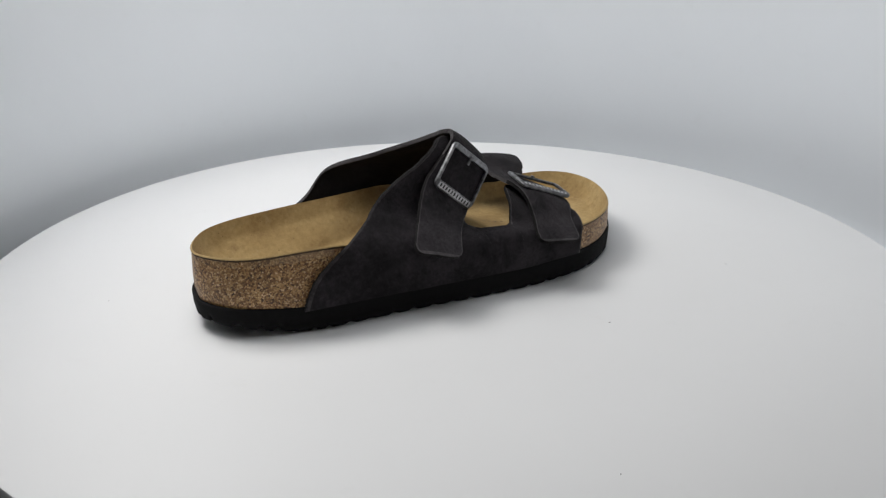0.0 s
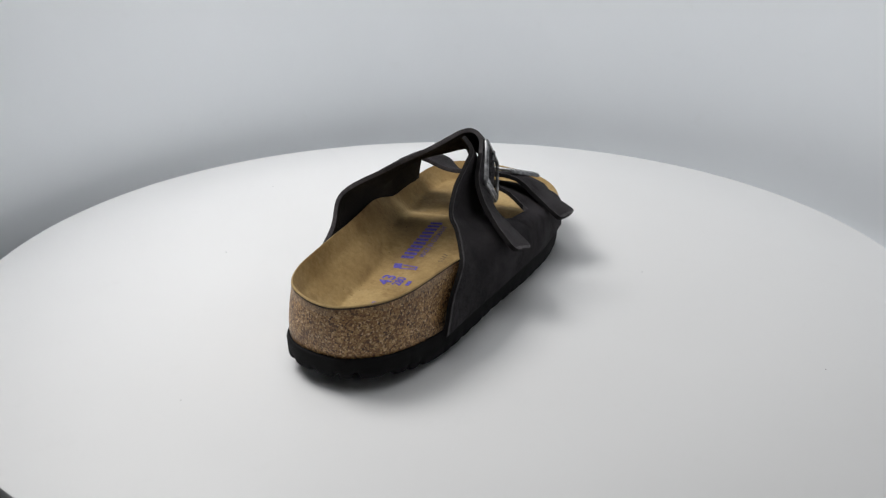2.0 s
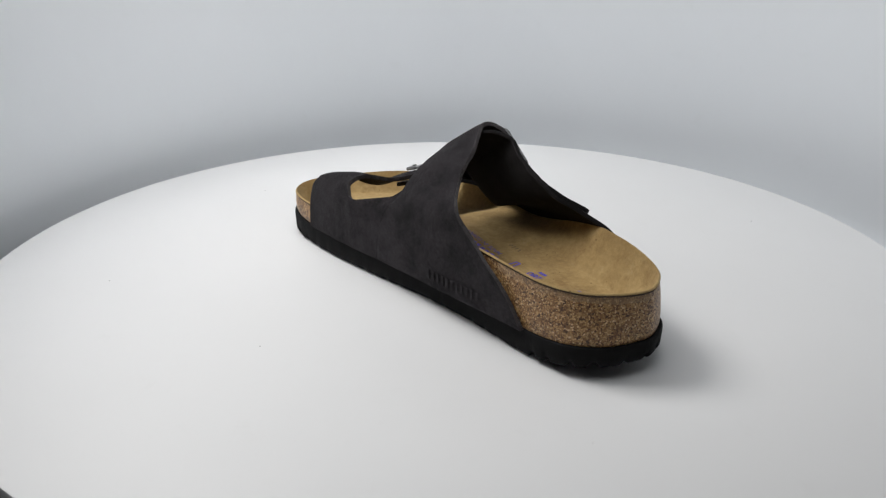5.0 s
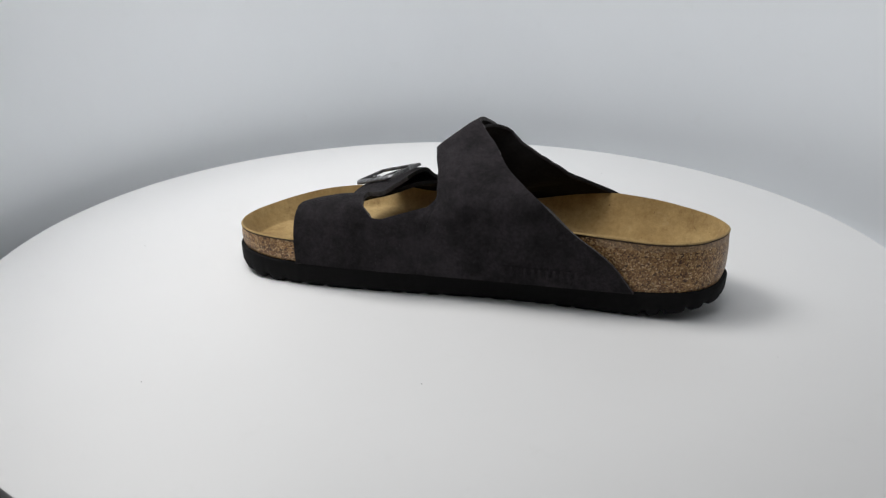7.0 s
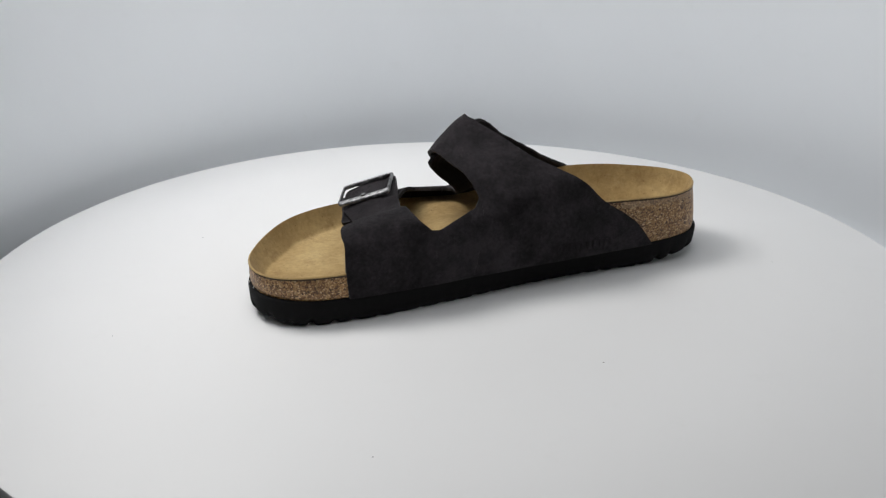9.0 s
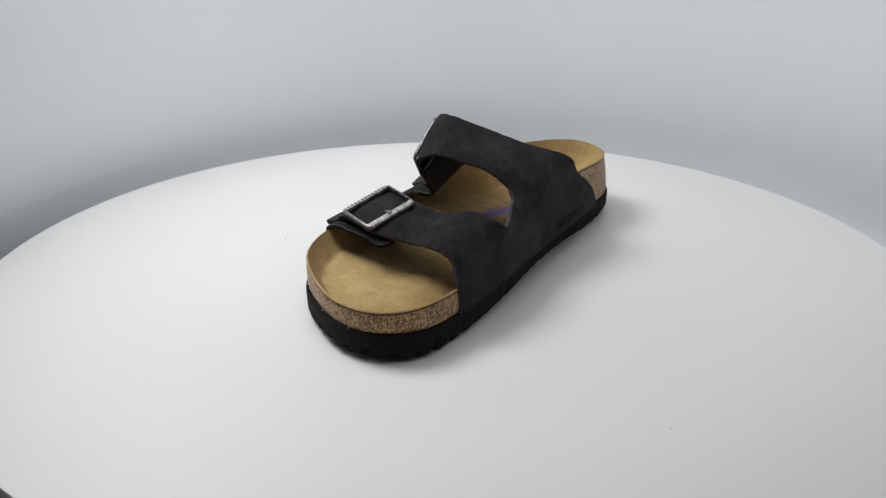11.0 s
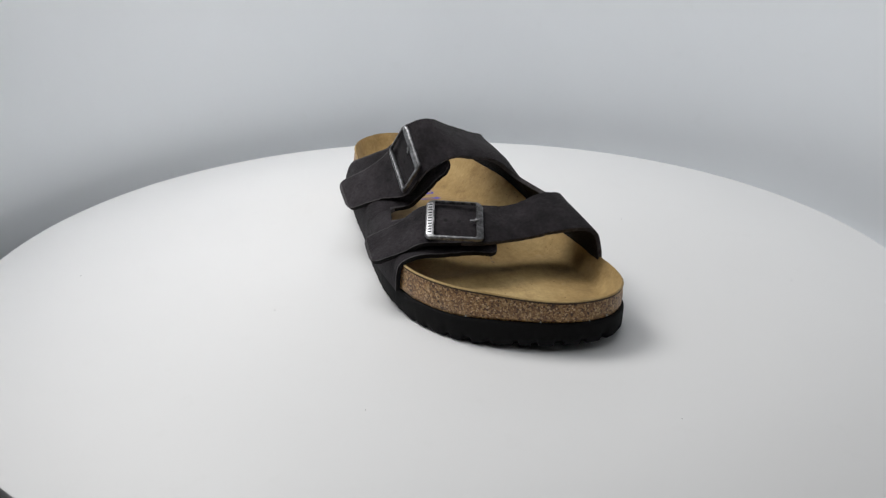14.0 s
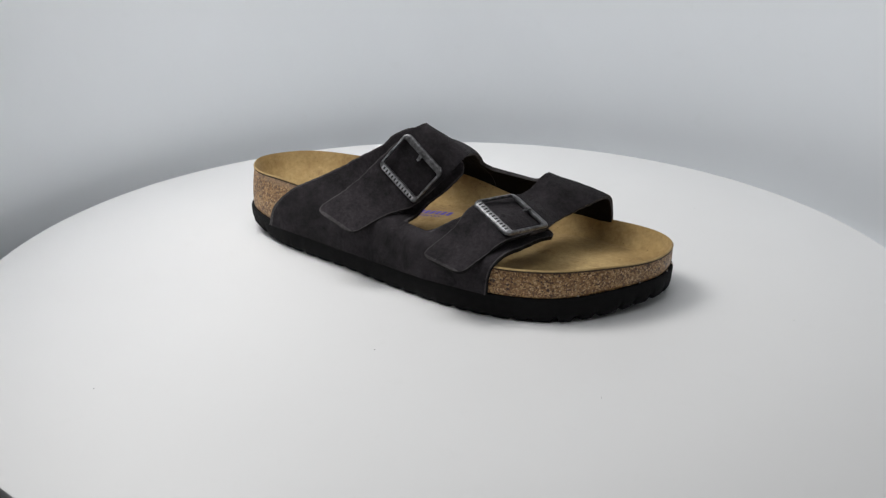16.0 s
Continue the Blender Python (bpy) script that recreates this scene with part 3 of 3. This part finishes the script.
def press_on_bed(bm, tree, x, y, turn, wide=1.0):
    """Lays a flat print on the footbed at x, y (mm), turned by degrees."""
    c, s = math.cos(radians(turn)), math.sin(radians(turn))
    for v in bm.verts:
        vx = v.co.x * wide
        px, py = x * MM + vx * c - v.co.y * s, y * MM + vx * s + v.co.y * c
        hit = tree.ray_cast(Vector((px, py, 0.2)), Vector((0, 0, -1)))[0]
        v.co = Vector((px, py, (hit.z if hit else 0.03) + 0.00022))


def build_prints(bed, tree):
    def strip(x, y, lx, ly, turn=0.0):
        bm = bmesh.new()
        bmesh.ops.create_grid(bm, x_segments=4, y_segments=3, size=0.5)
        bmesh.ops.scale(bm, vec=(lx * MM, ly * MM, 1), verts=bm.verts)
        press_on_bed(bm, tree, x, y, turn)
        return bm

    for name, body, x, y, size, wide, ink in (("size_number", "43", -82, 8.4, 10.5, 1.25, BLUE_INK), ("size_number", "280", -82, 1.2, 7.0, 1.05, BLUE_INK), ("small_print", "MADE IN GERMANY", -31, 1.3, 4.4, 1.0, FAINT_INK)):
        bm = text_mesh(body, size * MM)
        bmesh.ops.triangulate(bm, faces=bm.faces)
        bmesh.ops.subdivide_edges(bm, edges=[e for e in bm.edges if e.calc_length() > 1.2 * MM], cuts=2)
        press_on_bed(bm, tree, x, y, 0, wide)
        part(name, bm, ink, bed, "blue printed words " + body if ink is FAINT_INK else "blue printed number " + body)
    part("small_print", strip(-82.5, -4.4, 6.0, 2.2), BLUE_INK, bed, "blue printed bar")
    for k in range(11):
        part("print_bar", strip(-53 + k * 4.4, 8.9 - 0.05 * k, 2.9, 7.5, 6), BLUE_INK, bed, "blue printed block")
    # plain emblem: a block and the outline of a foot
    for x, y, lx, ly, t in ((-64, 10.2, 5.2, 4.6, 15), (-66, 3.6, 0.9, 9.4, 8), (-62.6, 3.4, 0.9, 8.6, -5), (-64.3, -1.4, 3.8, 0.9, 8)):
        part("emblem", strip(x, y, lx, ly, t), BLUE_INK, bed, "blue printed emblem shape")
    for k in range(4):
        part("faint_mark", strip(30 + k * 4.4, 11 - k * 0.6, 2.6, 1.2, 15 * (k % 2)), PENCIL, bed, "faint worn grey mark")
        part("faint_mark", strip(-52 + k * 2.6, -11.5, 1.0, 3.0, 20 - 15 * k), PENCIL, bed, "faint pencil mark")
    # worn square emblem in the heel cup
    for x, y, lx, ly in ((-103, -1.5, 1.4, 10.5), (-123, -1.5, 1.4, 10.5), (-113, 3.4, 20.0, 0.9), (-113, -6.4, 20.0, 0.9), (-108.5, 0.6, 7.0, 1.0), (-113, -2.4, 2.0, 6.0), (-117.5, -0.4, 2.0, 5.0), (-117, -4.2, 6.0, 0.9), (-107, -3.4, 4.5, 0.9)):
        part("heel_emblem", strip(x - 8, y, lx, ly), FAINT_INK, bed, "worn blue printed emblem shape")


def build_sandal():
    sandal = new("sandal")
    tagged(sandal, "charcoal suede two-strap sandal with cork footbed on a white turntable", "sandal")
    build_sole(sandal)
    build_glue_flecks(build_cork(sandal))
    bed, tree = build_footbed(sandal)
    build_prints(bed, tree)
    inner, outer = build_upper(sandal)
    m1 = build_buckle(sandal, ((-35.2, -28.8, 69.5), (-15.3, -24, 89.3), (8.5, -22, 69.3), (-10, -28.5, 48.8)), "square antique pewter buckle on the instep strap")
    strap_holes(inner, m1, ((0, -1.5), (0, 5.0), (0, -22.5)))
    m2 = build_buckle(sandal, ((32.9, -28.1, 54.0), (39.6, 2.4, 52.8), (69.9, -8.3, 42.9), (61.3, -39, 43.4)), "square antique pewter buckle on the toe strap")
    strap_holes(inner, m2, ((-1, 2.5), (-1, -5)))
    # blind-stamped mark on the inner panel, as plain low blocks
    for k in range(11):
        bm = bmesh.new()
        x = -88 + k * 4.1
        y = 41.4 + (x + 123) * 0.1 + 0.57
        box(bm, (x * MM, y * MM, 23 * MM), 2.2 * MM, 0.5 * MM, 5.4 * MM, bevel=0.15 * MM)
        part("stamp_mark", bm, UPPER, inner, "blind-stamped mark in the suede")
    return sandal


build_setting()
TURNTABLE = build_turntable()
SANDAL = build_sandal()


def motions():
    times = [0.25 * k for k in range(65)]
    walk(TURNTABLE, [(t, pose(-0.0025, 0.0015, 0, 0, 0, SPIN * t)) for t in times])
    walk(SANDAL, [(t, pose(0, 0, 0, 0, 0, SANDAL_HEADING + SPIN * t)) for t in times])


motions()
